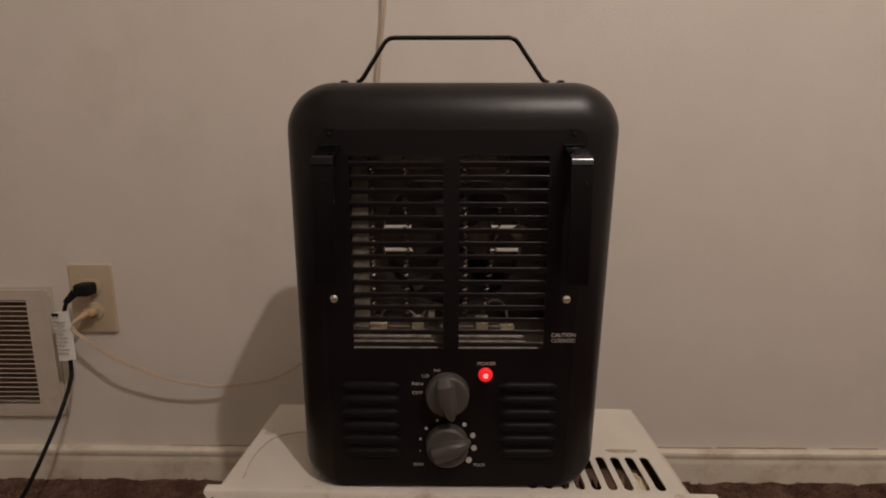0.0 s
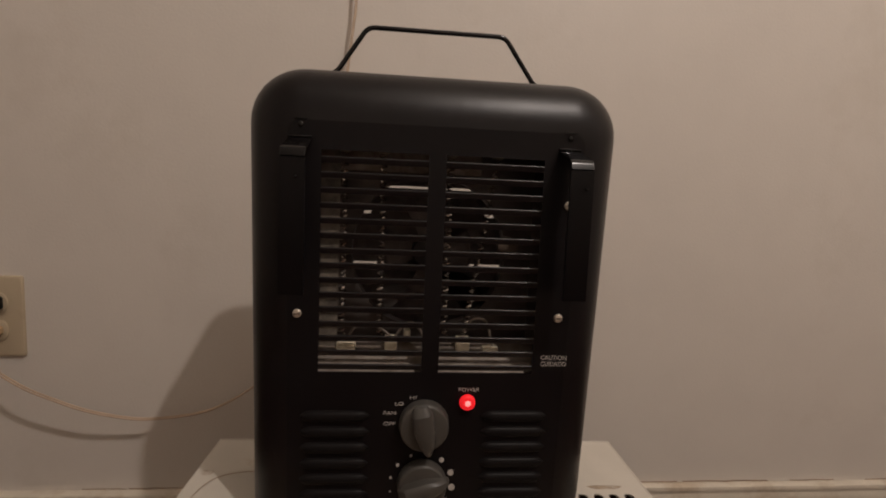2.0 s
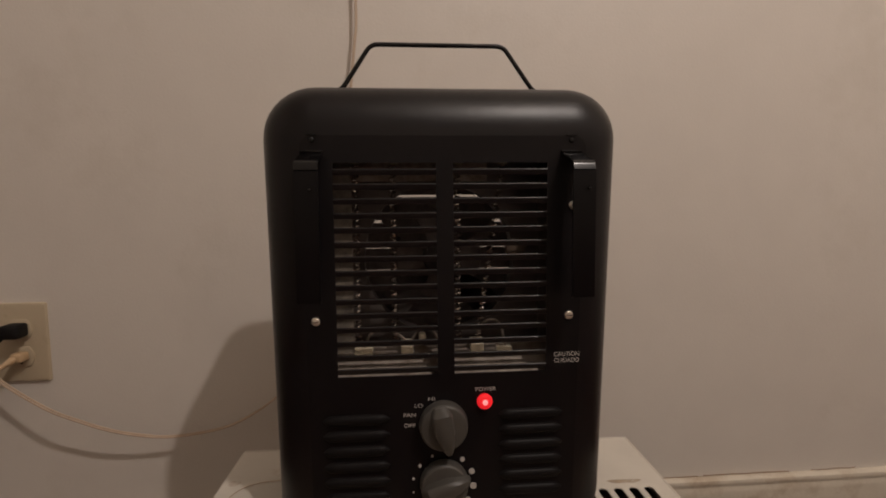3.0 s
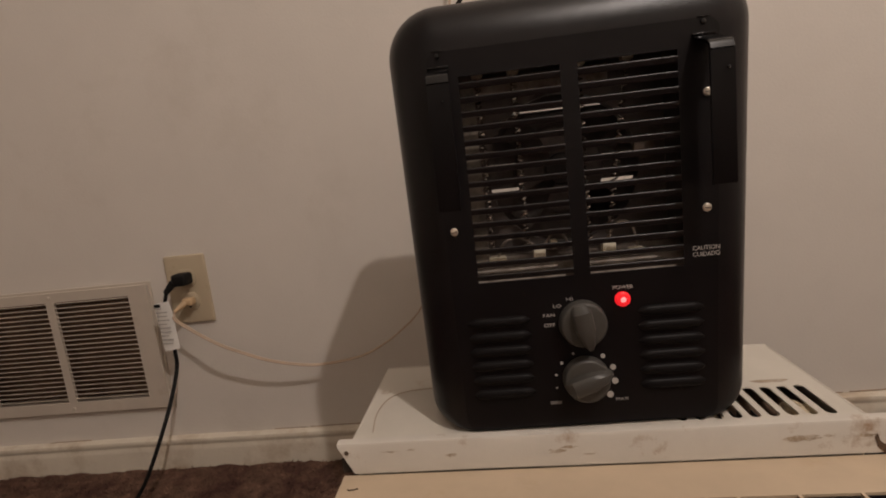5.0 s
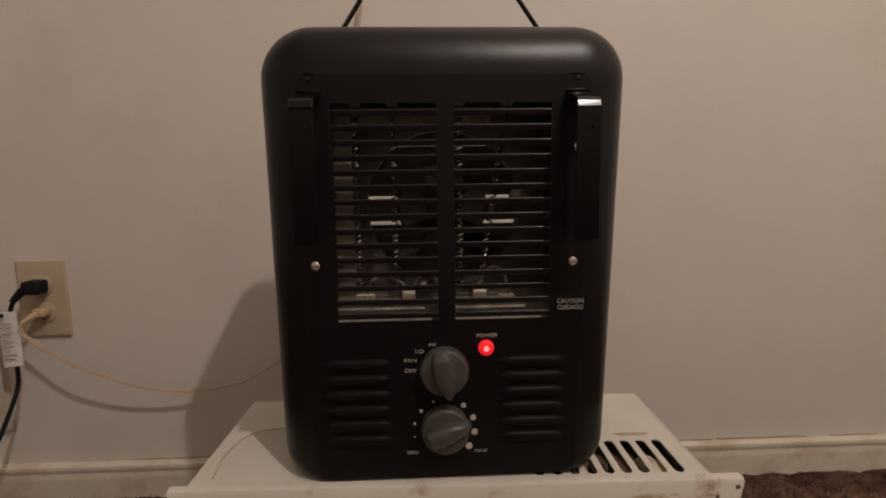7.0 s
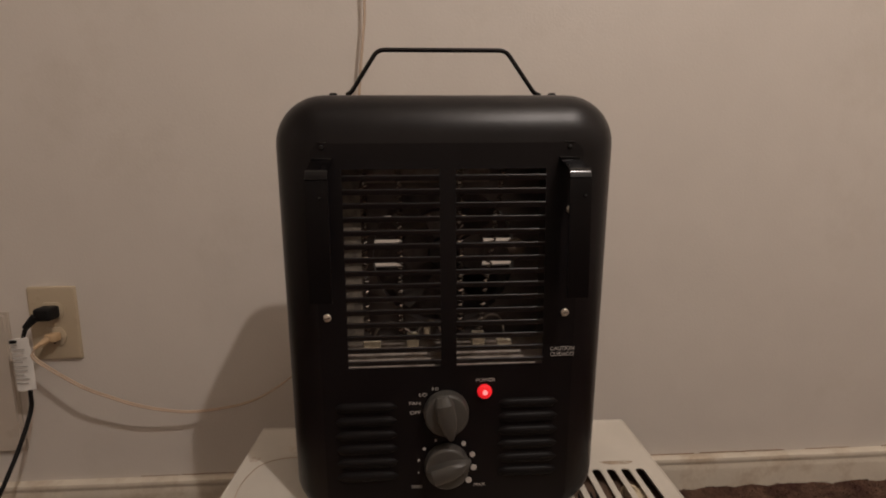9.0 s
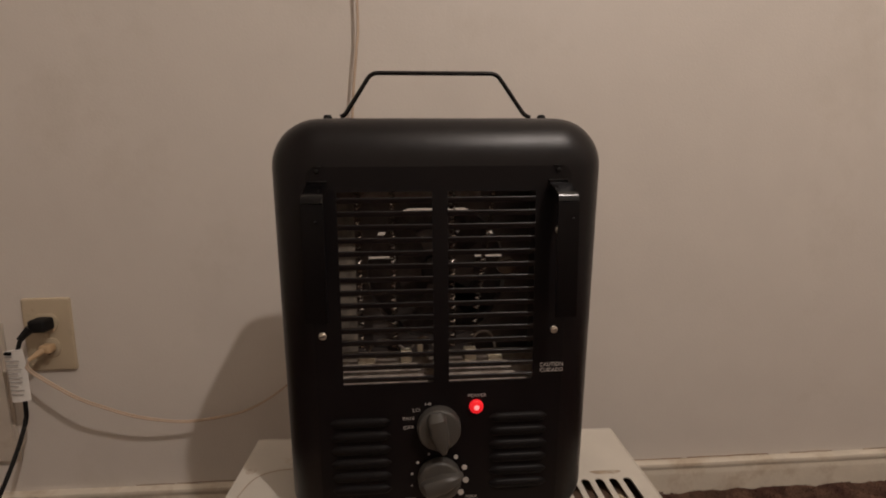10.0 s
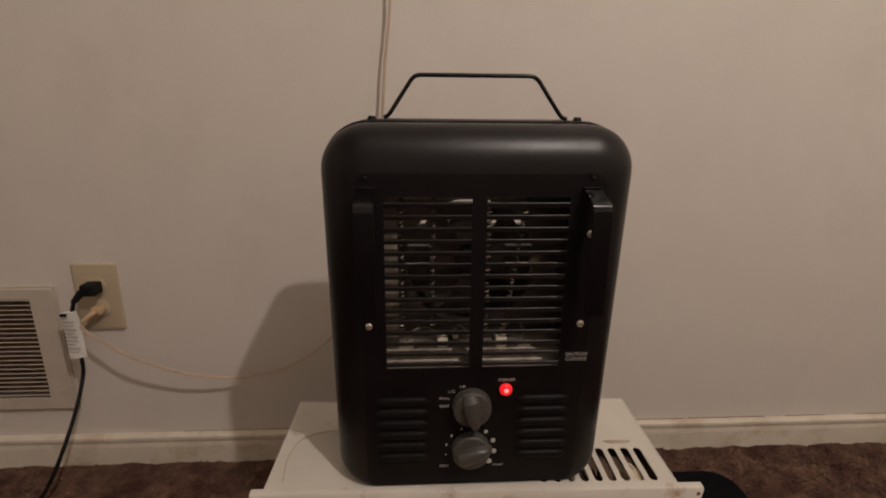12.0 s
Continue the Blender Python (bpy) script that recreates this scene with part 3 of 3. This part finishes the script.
    part("crack", crack, RUST, hood, "short dark crack")


DARKBROWN = surface("dark_brown_mottled", (0.035, 0.024, 0.018), 0.85, spots=(0.09, 0.05, 0.028), spot_scale=140, spot_at=(0.5, 0.72), mottle=0.3)
SMEAR = surface("faint_rust_smear", (0.50, 0.42, 0.34), 0.6, spots=(0.60, 0.56, 0.49), spot_scale=220, spot_at=(0.40, 0.58), mottle=0.1, mottle_scale=150)
CHIP = surface("brown_chip", (0.35, 0.275, 0.195), 0.7, spots=(0.58, 0.52, 0.44), spot_scale=160, spot_at=(0.42, 0.62), mottle=0.3, mottle_scale=120)
air_conditioner()


def stray_wire():
    c = curve([(-0.190, 0.012, CTOP + 0.001), (-0.1935, 0.050, CTOP + 0.001), (-0.186, 0.082, CTOP + 0.0012), (-0.168, 0.096, CTOP + 0.001), (-0.140, 0.100, CTOP + 0.001), (-0.105, 0.101, CTOP + 0.001)], 8)
    tagged(part("loose_wire", tube(c, 0.00042, seg=6), WIRE), "hair-thin tan wire lying curved on the white cabinet top", "wire")


stray_wire()


def tray():
    t = thing("floor_tray", (0.415, 0.07, 0.0), "flat black plastic tray lying on the brown carpet", "tray")
    bm = bmesh.new()
    cx, cy, w, d = 0.384, 0.044, 0.212, 0.420
    rings = []
    for z, i in ((0.004, 0.004), (0.017, 0.0), (0.0215, 0.001), (0.022, 0.003), (0.0218, 0.006), (0.020, 0.010)):
        rings.append([(x, y, z) for x, y in rounded(cx, cy, w - 2 * i, d - 2 * i, 0.042 - i, 9)])
    made = loft(bm, rings)
    bm.faces.new(made[0])
    bm.faces.new(made[-1])
    part("body", bm, NAVY, t)


tray()

# ---- heater ----
HX, HW, HZ0, HZ1, HD = 0.0155, 0.2945, 0.2285, 0.6085, 0.128
HZ, HH = (HZ0 + HZ1) / 2, HZ1 - HZ0
GL, GR, GZ0, GZ1 = (-0.0735, 0.0085), (0.0225, 0.1000), 0.3690, 0.5435


def heater():
    t = thing("portable_heater", (HX, 0.06, HZ0), "black metal box heater with louvred grille and lit red light", "heater")

    def ring(y, inset, r):
        # upright rounded panel; its lower edge is turned in only slightly, and it tapers a little downwards
        x0, x1, z0, z1 = HX - HW / 2 + inset, HX + HW / 2 - inset, HZ0 + 0.06 * inset, HZ1 - 1.28 * inset
        top_r, low_r = max(0.006, r - inset), max(0.012, 0.026 - 0.4 * inset)
        pts = []
        for cx, cz, rad, a0 in ((x1 - low_r, z0 + low_r, low_r, -90), (x1 - top_r, z1 - top_r, top_r, 0), (x0 + top_r, z1 - top_r, top_r, 90), (x0 + low_r, z0 + low_r, low_r, 180)):
            for k in range(10):
                a = radians(a0 + 10 * k)
                x, z = cx + rad * math.cos(a), cz + rad * math.sin(a)
                f = 2 * (z - HZ) / HH
                pts.append((HX + 0.0016 * f + (x - HX) * (1 + 0.027 * f), y, z))
        return pts

    # front shell: deep rounded edge all round
    R, C = 0.034, 0.044
    bm = bmesh.new()
    rings = [ring(0.050, 0.002, C), ring(0.050, 0.0, C), ring(R, 0.0, C)]
    for k in range(1, 10):
        a = radians(90 * k / 9)
        rings.append(ring(R - R * math.sin(a), R - R * math.cos(a), C))
    loft(bm, rings)
    shell = part("front_shell", bm, ENAMEL, t, "black satin enamelled shell with broad rounded edges")
    face = [(x, z) for x, _, z in ring(0, R, C)]
    rect = lambda a, b, c, d: [(a, c), (b, c), (b, d), (a, d)]
    bm = plate_with_holes(face, [rect(*GL, GZ0, GZ1), rect(*GR, GZ0, GZ1)], 0.0012, lambda u, v, d: (u, d, v))
    part("face_panel", bm, FACE, shell)
    # case behind the shell
    bm = bmesh.new()
    made = loft(bm, [ring(0.0515, 0.004, C), ring(0.0515, -0.0010, C), ring(0.0525, -0.0016, C), ring(HD - 0.003, -0.0016, C), ring(HD, 0.0015, C), ring(HD, 0.006, C)])
    part("case", bm, ENAMEL, t)
    rear = []
    for i in range(2, 7):
        z = 0.3872 + 0.02620 * i
        w = math.sqrt(max(0.0, 0.092 ** 2 - (z - 0.462) ** 2))
        rear.append([(0.0165 + v, z + u) for u, v in slot_outline(0, -w, w, 0.0036, 3)][::-1])
    bm = plate_with_holes([(x, z) for x, _, z in ring(0, 0.006, C)], rear, 0.001, lambda u, v, d: (u, HD - 0.001 + d, v))
    back = part("back_panel", bm, MOTOR, t)
    for i in range(2, 7):
        z = 0.3872 + 0.02620 * i
        w = math.sqrt(max(0.0, 0.092 ** 2 - (z - 0.462) ** 2))
        lip = bmesh.new()
        made = loft(lip, [[(x, HD - 0.0012, z - 0.0020), (x, HD - 0.0145, z - 0.0010), (x, HD - 0.0145, z - 0.0006), (x, HD - 0.0012, z - 0.0016)] for x in (0.0165 - w, 0.0165 + w)])
        lip.faces.new(made[0])
        lip.faces.new(made[-1])
        part("rear_louvre", lip, FACE, back)
    # slats
    for a, b in (GL, GR):
        bm = bmesh.new()
        w = (b - a) / 2
        nose = [(0.0001 + 0.0009 * math.cos(radians(k)), -0.0010 + 0.0009 * math.sin(radians(k))) for k in range(200, 19, -30)]
        prof = [(0.0012, -0.0052), (0.0007, -0.0050)] + nose + [(0.0042, -0.0038), (0.0042, -0.0045), (0.0016, -0.0024), (0.0018, -0.0052)]
        made = loft(bm, [[(x, y, z) for y, z in prof] for x in (-w, w)])
        bm.faces.new(made[0])
        bm.faces.new(made[-1])
        me = mesh_of("slat", bm, SLAT)
        for i in range(15):
            put("slat", me, ((a + b) / 2, 0.0, 0.376 + 0.01164 * i), t)
    # inside
    x0, x1, z0, z1 = GL[0] - 0.014, GR[1] + 0.014, GZ0 - 0.006, GZ1 + 0.012
    bm = bmesh.new()
    for lo, hi in (((x0, 0.010, z0), (x0 + 0.001, 0.082, z1)), ((x1 - 0.001, 0.010, z0), (x1, 0.082, z1)), ((x0 + 0.001, 0.010, z1 - 0.001), (x1 - 0.001, 0.082, z1)), ((x0 + 0.001, 0.010, z0), (x1 - 0.001, 0.082, z0 + 0.001))):
        box(lo, hi, bm=bm)
    part("liner", bm, STEEL, t, "aged galvanised inner liner", flat=True)
    fx, fzc, fr = 0.0165, 0.458, 0.072
    hole = [(fx + fr * math.cos(2 * math.pi * k / 40), fzc + fr * math.sin(2 * math.pi * k / 40)) for k in range(40)]
    bm = plate_with_holes(rect(x0 + 0.001, x1 - 0.001, z0 + 0.001, z1 - 0.001), [hole], 0.001, lambda u, v, d: (u, 0.074 + d, v))
    part("fan_shroud", bm, STEEL, t, "galvanised plate with a round fan opening", flat=True)
    bm = bmesh.new()
    loft(bm, [[(x, y, z) for x, z in hole] for y in (0.0745, 0.090)])
    part("shroud_ring", bm, STEEL, t)
    # added strip: its paler metal gives the lit look of the upper shroud
    bm = box((-0.066, 0.0600, 0.5310), (0.0600, 0.0612, 0.5490), 0.0004, 1)
    part("lit_shroud_strip", bm, BRACKET, t, "pale added strip for the lit top of the shroud")
    part("fan_hub", cyl((fx, 0.080, fzc), (fx, 0.096, fzc), 0.016, 20, bevel=0.002), DARKSTEEL, t, "dark fan hub")
    bm = bmesh.new()
    rows = []
    for i in range(6):
        r = 0.014 + (0.066 - 0.014) * i / 5
        half = radians(12 + 4 * math.sin(i / 5 * math.pi))
        row = [(r * math.sin(-half + 2 * half * k / 6), -0.010 + 0.018 * k / 6, r * math.cos(-half + 2 * half * k / 6)) for k in range(7)]
        rows.append([bm.verts.new(p) for p in row])
    for a, b in zip(rows, rows[1:]):
        for k in range(6):
            bm.faces.new((a[k], a[k + 1], b[k + 1], b[k]))
    bmesh.ops.solidify(bm, geom=list(bm.faces), thickness=0.0008)
    me = mesh_of("fan_blade", bm, BLADE)
    for k in range(4):
        put("fan_blade", me, (fx, 0.086, fzc), t, (0, 90 * k + 45, 0))
    part("motor", cyl((fx, 0.0965, fzc), (fx, 0.112, fzc), 0.045, 24, bevel=0.004), MOTOR, t, "grey motor housing")
    # four heating coils on ceramic posts
    for xa, xb in ((-0.0585, -0.0585), (-0.0270, -0.0270), (0.0290, 0.0290), (0.0460, 0.0690)):
        za, zb, turns = 0.392, 0.548, 34
        pts = []
        for k in range(turns * 8 + 1):
            f = k / (turns * 8)
            a = 2 * math.pi * k / 8
            pts.append((xa + (xb - xa) * f + 0.0027 * math.cos(a), 0.030 + 0.0027 * math.sin(a), za + (zb - za) * f))
        part("heating_coil", tube(pts, 0.0008, seg=5), NICHROME, t, "shiny coiled heating wire")
    for x, z, w, h in ((-0.0545, 0.3805, 0.016, 0.010), (-0.0165, 0.3850, 0.011, 0.012), (0.0455, 0.3850, 0.012, 0.012), (-0.0030, 0.3930, 0.006, 0.008), (0.0700, 0.3790, 0.014, 0.008), (-0.0585, 0.5480, 0.010, 0.006), (-0.027, 0.548, 0.010, 0.006), (0.029, 0.548, 0.010, 0.006), (0.069, 0.548, 0.010, 0.006)):
        bm = box((x - w / 2, 0.025, z - h / 2), (x + w / 2, 0.036, z + h / 2), 0.0015, 2)
        part("ceramic_block", bm, CERAMIC, t)
    bm = bmesh.new()
    prof = [(0.0065, 0.3650), (0.0070, 0.3665), (0.0240, 0.3790), (0.0420, 0.3850), (0.0420, 0.3835), (0.0245, 0.3772)]
    made = loft(bm, [[(x, y, z) for y, z in prof] for x in (x0 + 0.003, x1 - 0.003)])
    bm.faces.new(made[0])
    bm.faces.new(made[-1])
    part("element_bracket", bm, BRACKET, t, flat=True)
    for pts in (
        [(-0.054, 0.030, 0.384), (-0.048, 0.026, 0.398), (-0.036, 0.028, 0.402), (-0.024, 0.030, 0.396), (-0.017, 0.030, 0.390)],
        [(-0.012, 0.030, 0.392), (-0.002, 0.026, 0.404), (0.006, 0.028, 0.400), (0.012, 0.034, 0.388)],
        [(0.046, 0.030, 0.396), (0.054, 0.025, 0.408), (0.066, 0.028, 0.404), (0.072, 0.031, 0.382)],
    ):
        part("lead_wire", tube(curve(pts, 6), 0.0011, seg=7), BRACKET, t)
    bm = box((GL[0] - 0.004, 0.0300, 0.372), (GL[0] + 0.0115, 0.0312, 0.548), 0.0004, 1)
    part("element_board", bm, MICA, t, "aged mica board")
    part("thermostat", cyl((0.082, 0.034, 0.470), (0.082, 0.042, 0.470), 0.009, 20, bevel=0.001), CERAMIC_DIM, t, "small round thermostat")
    # handle and its feet
    hy, ht = 0.0605, HZ1 + 0.0014
    path = bent([(-0.0885, hy, ht + 0.002), (-0.0715, hy, ht + 0.0025), (-0.0445, hy, 0.6530), (0.0750, hy, 0.6530), (0.1040, hy, ht + 0.0025), (0.1215, hy, ht + 0.002)], 0.0125)
    path = [p for p in path if -0.076 < p.x < 0.109]
    hd = part("handle", tube(path, 0.0021, seg=10), GLOSS, t, "thin black wire carrying handle")
    for x, s in ((-0.0865, 1), (0.1195, -1)):
        part("foot", box((x - 0.010, hy - 0.006, ht - 0.0022), (x + 0.013 if s > 0 else x + 0.010, hy + 0.006, ht + 0.0006), 0.0005, 1), GLOSS, hd)
        part("rivet", cyl((x, hy, ht), (x, hy, ht + 0.0045), 0.0048, 16, 0.0034, bevel=0.001), RUBBER, hd)
    part("handle_plate", box((-0.078, hy - 0.016, ht - 0.003), (0.110, hy + 0.030, ht - 0.0012), 0.0006, 1), ENAMEL, t)
    # cord hooks
    for x in (0.1200, -0.0890):
        w = 0.0088
        line = bent([Vector((0, 0.001, 0.5510)), Vector((0, -0.0285, 0.5415)), Vector((0, -0.0308, 0.5356))], 0.0050)
        bm = bmesh.new()
        rings = []
        for i, p in enumerate(line):
            d = (line[min(i + 1, len(line) - 1)] - line[max(i - 1, 0)]).normalized()
            nrm = Vector((0, -d.z, d.y)) * 0.0013
            rings.append([(x - w, *(p + nrm).yz), (x + w, *(p + nrm).yz), (x + w, *(p - nrm).yz), (x - w, *(p - nrm).yz)])
        made = loft(bm, rings)
        bm.faces.new(made[0])
        bm.faces.new(made[-1])
        bmesh.ops.bevel(bm, geom=[e for e in bm.edges if abs(e.verts[0].co.x - e.verts[1].co.x) < 1e-5], offset=0.0005, segments=1, affect="EDGES")
        hk = part("cord_hook", bm, GLOSS, t, "glossy black cord-wrap hook with a long hanging arm")
        part("rivet", cyl((x, -0.0018, 0.5615), (x, 0.0003, 0.5615), 0.0022, 12, bevel=0.0006), GLOSS, hk)
        part("rivet", cyl((x + 0.003, -0.0352, 0.5215), (x + 0.003, -0.0330, 0.5215), 0.0012, 12, bevel=0.0005), GLOSS, hk)
        part("tab", box((x - 0.0048, -0.0012, 0.5650), (x + 0.0048, 0.0004, 0.5660), 0.0004, 1), GLOSS, hk)
        arm = bmesh.new()
        made = loft(arm, [[(x - w, y, z), (x + w, y, z), (x + w, y + 0.0022, z), (x - w, y + 0.0022, z)] for y, z in ((-0.0316, 0.5352), (-0.0318, 0.5330), (-0.0328, 0.4395), (-0.0322, 0.4375))])
        arm.faces.new(made[0])
        arm.faces.new(made[-1])
        part("arm", arm, ARM, hk, "dull black hanging arm")
        part("ledge", box((x - w - 0.0004, -0.0022, 0.5516), (x + w - 0.0002, 0.0006, 0.5534), 0.0006, 2), GLOSS, hk)
    # screws
    for x, z in ((-0.0900, 0.4165), (0.1192, 0.4165), (-0.0900, 0.5045), (0.1218, 0.5085)):
        bm = cyl((x, -0.0026, z), (x, 0.0, z), 0.0033, 18, 0.0038, bevel=0.0008)
        s = part("screw", bm, BRIGHT, t, "bright zinc screw head")
        part("slot", box((x - 0.0026, -0.0029, z - 0.0003), (x + 0.0026, -0.0024, z + 0.0003)), VOID, s, flat=True)
    # pressed louvres beside the knobs
    bm = bmesh.new()
    L, r = 0.0278, 0.0048
    rings = []
    for i in range(13):
        f = -1 + 2 * i / 12
        k = math.sqrt(max(0.0, 1 - abs(f) ** 8))
        rings.append([(L * f, -max(0.0006, r * k) * math.sin(a) * 0.85 + 0.0002, -0.002 + max(0.0006, r * k) * math.cos(a)) for a in [math.pi * j / 7 for j in range(8)]])
    made = [[bm.verts.new(p) for p in rg] for rg in rings]
    for a, b in zip(made, made[1:]):
        for j in range(7):
            bm.faces.new((a[j], a[j + 1], b[j + 1], b[j]))
    me = mesh_of("louvre", bm, LOUVRE)
    for cx in (0.0873, -0.0595):
        for i in range(6):
            put("louvre", me, (cx, 0.0, 0.3345 - 0.0134 * i), t)
    # knobs
    for cz, turn in ((0.3270, -79.0), (0.2760, 19.0)):
        cx = 0.0125
        kb = part("knob", cyl((cx, -0.0003, cz), (cx, -0.0125, cz), 0.0207, 40, 0.0195, bevel=0.0022), KNOB, t, "grey plastic control knob")
        bm = bmesh.new()
        rg = []
        for s, hw, hy2 in ((-0.0185, 0.0055, -0.0135), (-0.013, 0.0075, -0.0205), (0.004, 0.0072, -0.0212), (0.015, 0.0048, -0.0200), (0.0215, 0.0022, -0.0165), (0.0228, 0.0012, -0.0110)):
            rg.append([(s, -0.0100, -hw * 1.25), (s, hy2 + 0.002, -hw), (s, hy2, -hw * 0.6), (s, hy2, hw * 0.6), (s, hy2 + 0.002, hw), (s, -0.0100, hw * 1.25)])
        made = loft(bm, rg)
        bm.faces.new(made[0])
        bm.faces.new(made[-1])
        bmesh.ops.rotate(bm, verts=bm.verts, cent=(0, 0, 0), matrix=Matrix.Rotation(radians(-turn), 3, "Y"))
        bmesh.ops.translate(bm, verts=bm.verts, vec=(cx, 0, cz))
        part("pointer", bm, KNOB, kb)
    # pilot light
    lx, lz = 0.0475, 0.3450
    lamp = part("power_light", cyl((lx, -0.0050, lz), (lx, 0.0, lz), 0.0062, 24, 0.0070, bevel=0.0019), NEON, t, "glowing red power light")
    part("core", cyl((lx, -0.0054, lz), (lx, -0.0048, lz), 0.0024, 16, bevel=0.0002), GLOWCORE, lamp)
    # print
    y = -0.0006
    for word, size, x, z, w in (("HI", 0.0044, 0.0030, 0.3482, 0.0054), ("LO", 0.0044, -0.0080, 0.3428, 0.0068), ("FAN", 0.0044, -0.0155, 0.3350, 0.0100), ("OFF", 0.0044, -0.0155, 0.3260, 0.0096), ("POWER", 0.0046, 0.0485, 0.3550, 0.0172), ("MAX", 0.0042, 0.0430, 0.2530, 0.0108), ("CAUTION", 0.0052, 0.1180, 0.3828, 0.0218), ("CUIDADO", 0.0052, 0.1180, 0.3775, 0.0215)):
        lettering("lettering", word, size, (x, y, z), INK, t, w)
    part("print_bar", box((-0.020, -0.0009, 0.2520), (-0.010, -0.0003, 0.2548)), DULLINK, t, flat=True)
    for x, z, r in ((0.0030, 0.2985, 0.0011), (-0.0075, 0.2905, 0.0014), (-0.0130, 0.2795, 0.0011), (-0.0132, 0.2675, 0.0007), (0.0285, 0.2945, 0.0021), (0.0365, 0.2835, 0.0026), (0.0378, 0.2705, 0.0028), (0.0330, 0.2580, 0.0029)):
        part("scale_dot", cyl((x, -0.0009, z), (x, -0.0002, z), r, 14), INK, t)


LOUVRE = surface("pressed_louvre_enamel", (0.0085, 0.0072, 0.0074), 0.42, grain=1200, relief=0.00006, mottle=0.15, spec=0.09)
MICA = surface("aged_mica", (0.21, 0.18, 0.145), 0.5, spots=(0.10, 0.085, 0.07), spot_scale=90, spot_at=(0.45, 0.65), mottle=0.3, mottle_scale=70)
CERAMIC_DIM = surface("brown_bakelite", (0.10, 0.07, 0.05), 0.4, mottle=0.2)
SLAT = surface("black_slat_enamel", (0.0090, 0.0074, 0.0082), 0.30, mottle=0.12, spec=0.42)
MOTOR = surface("motor_steel", (0.17, 0.145, 0.138), 0.5, metal=0.4, mottle=0.35, mottle_scale=70)
BLADE = surface("fan_blade_metal", (0.19, 0.165, 0.15), 0.45, metal=0.5, mottle=0.25, mottle_scale=60)
heater()
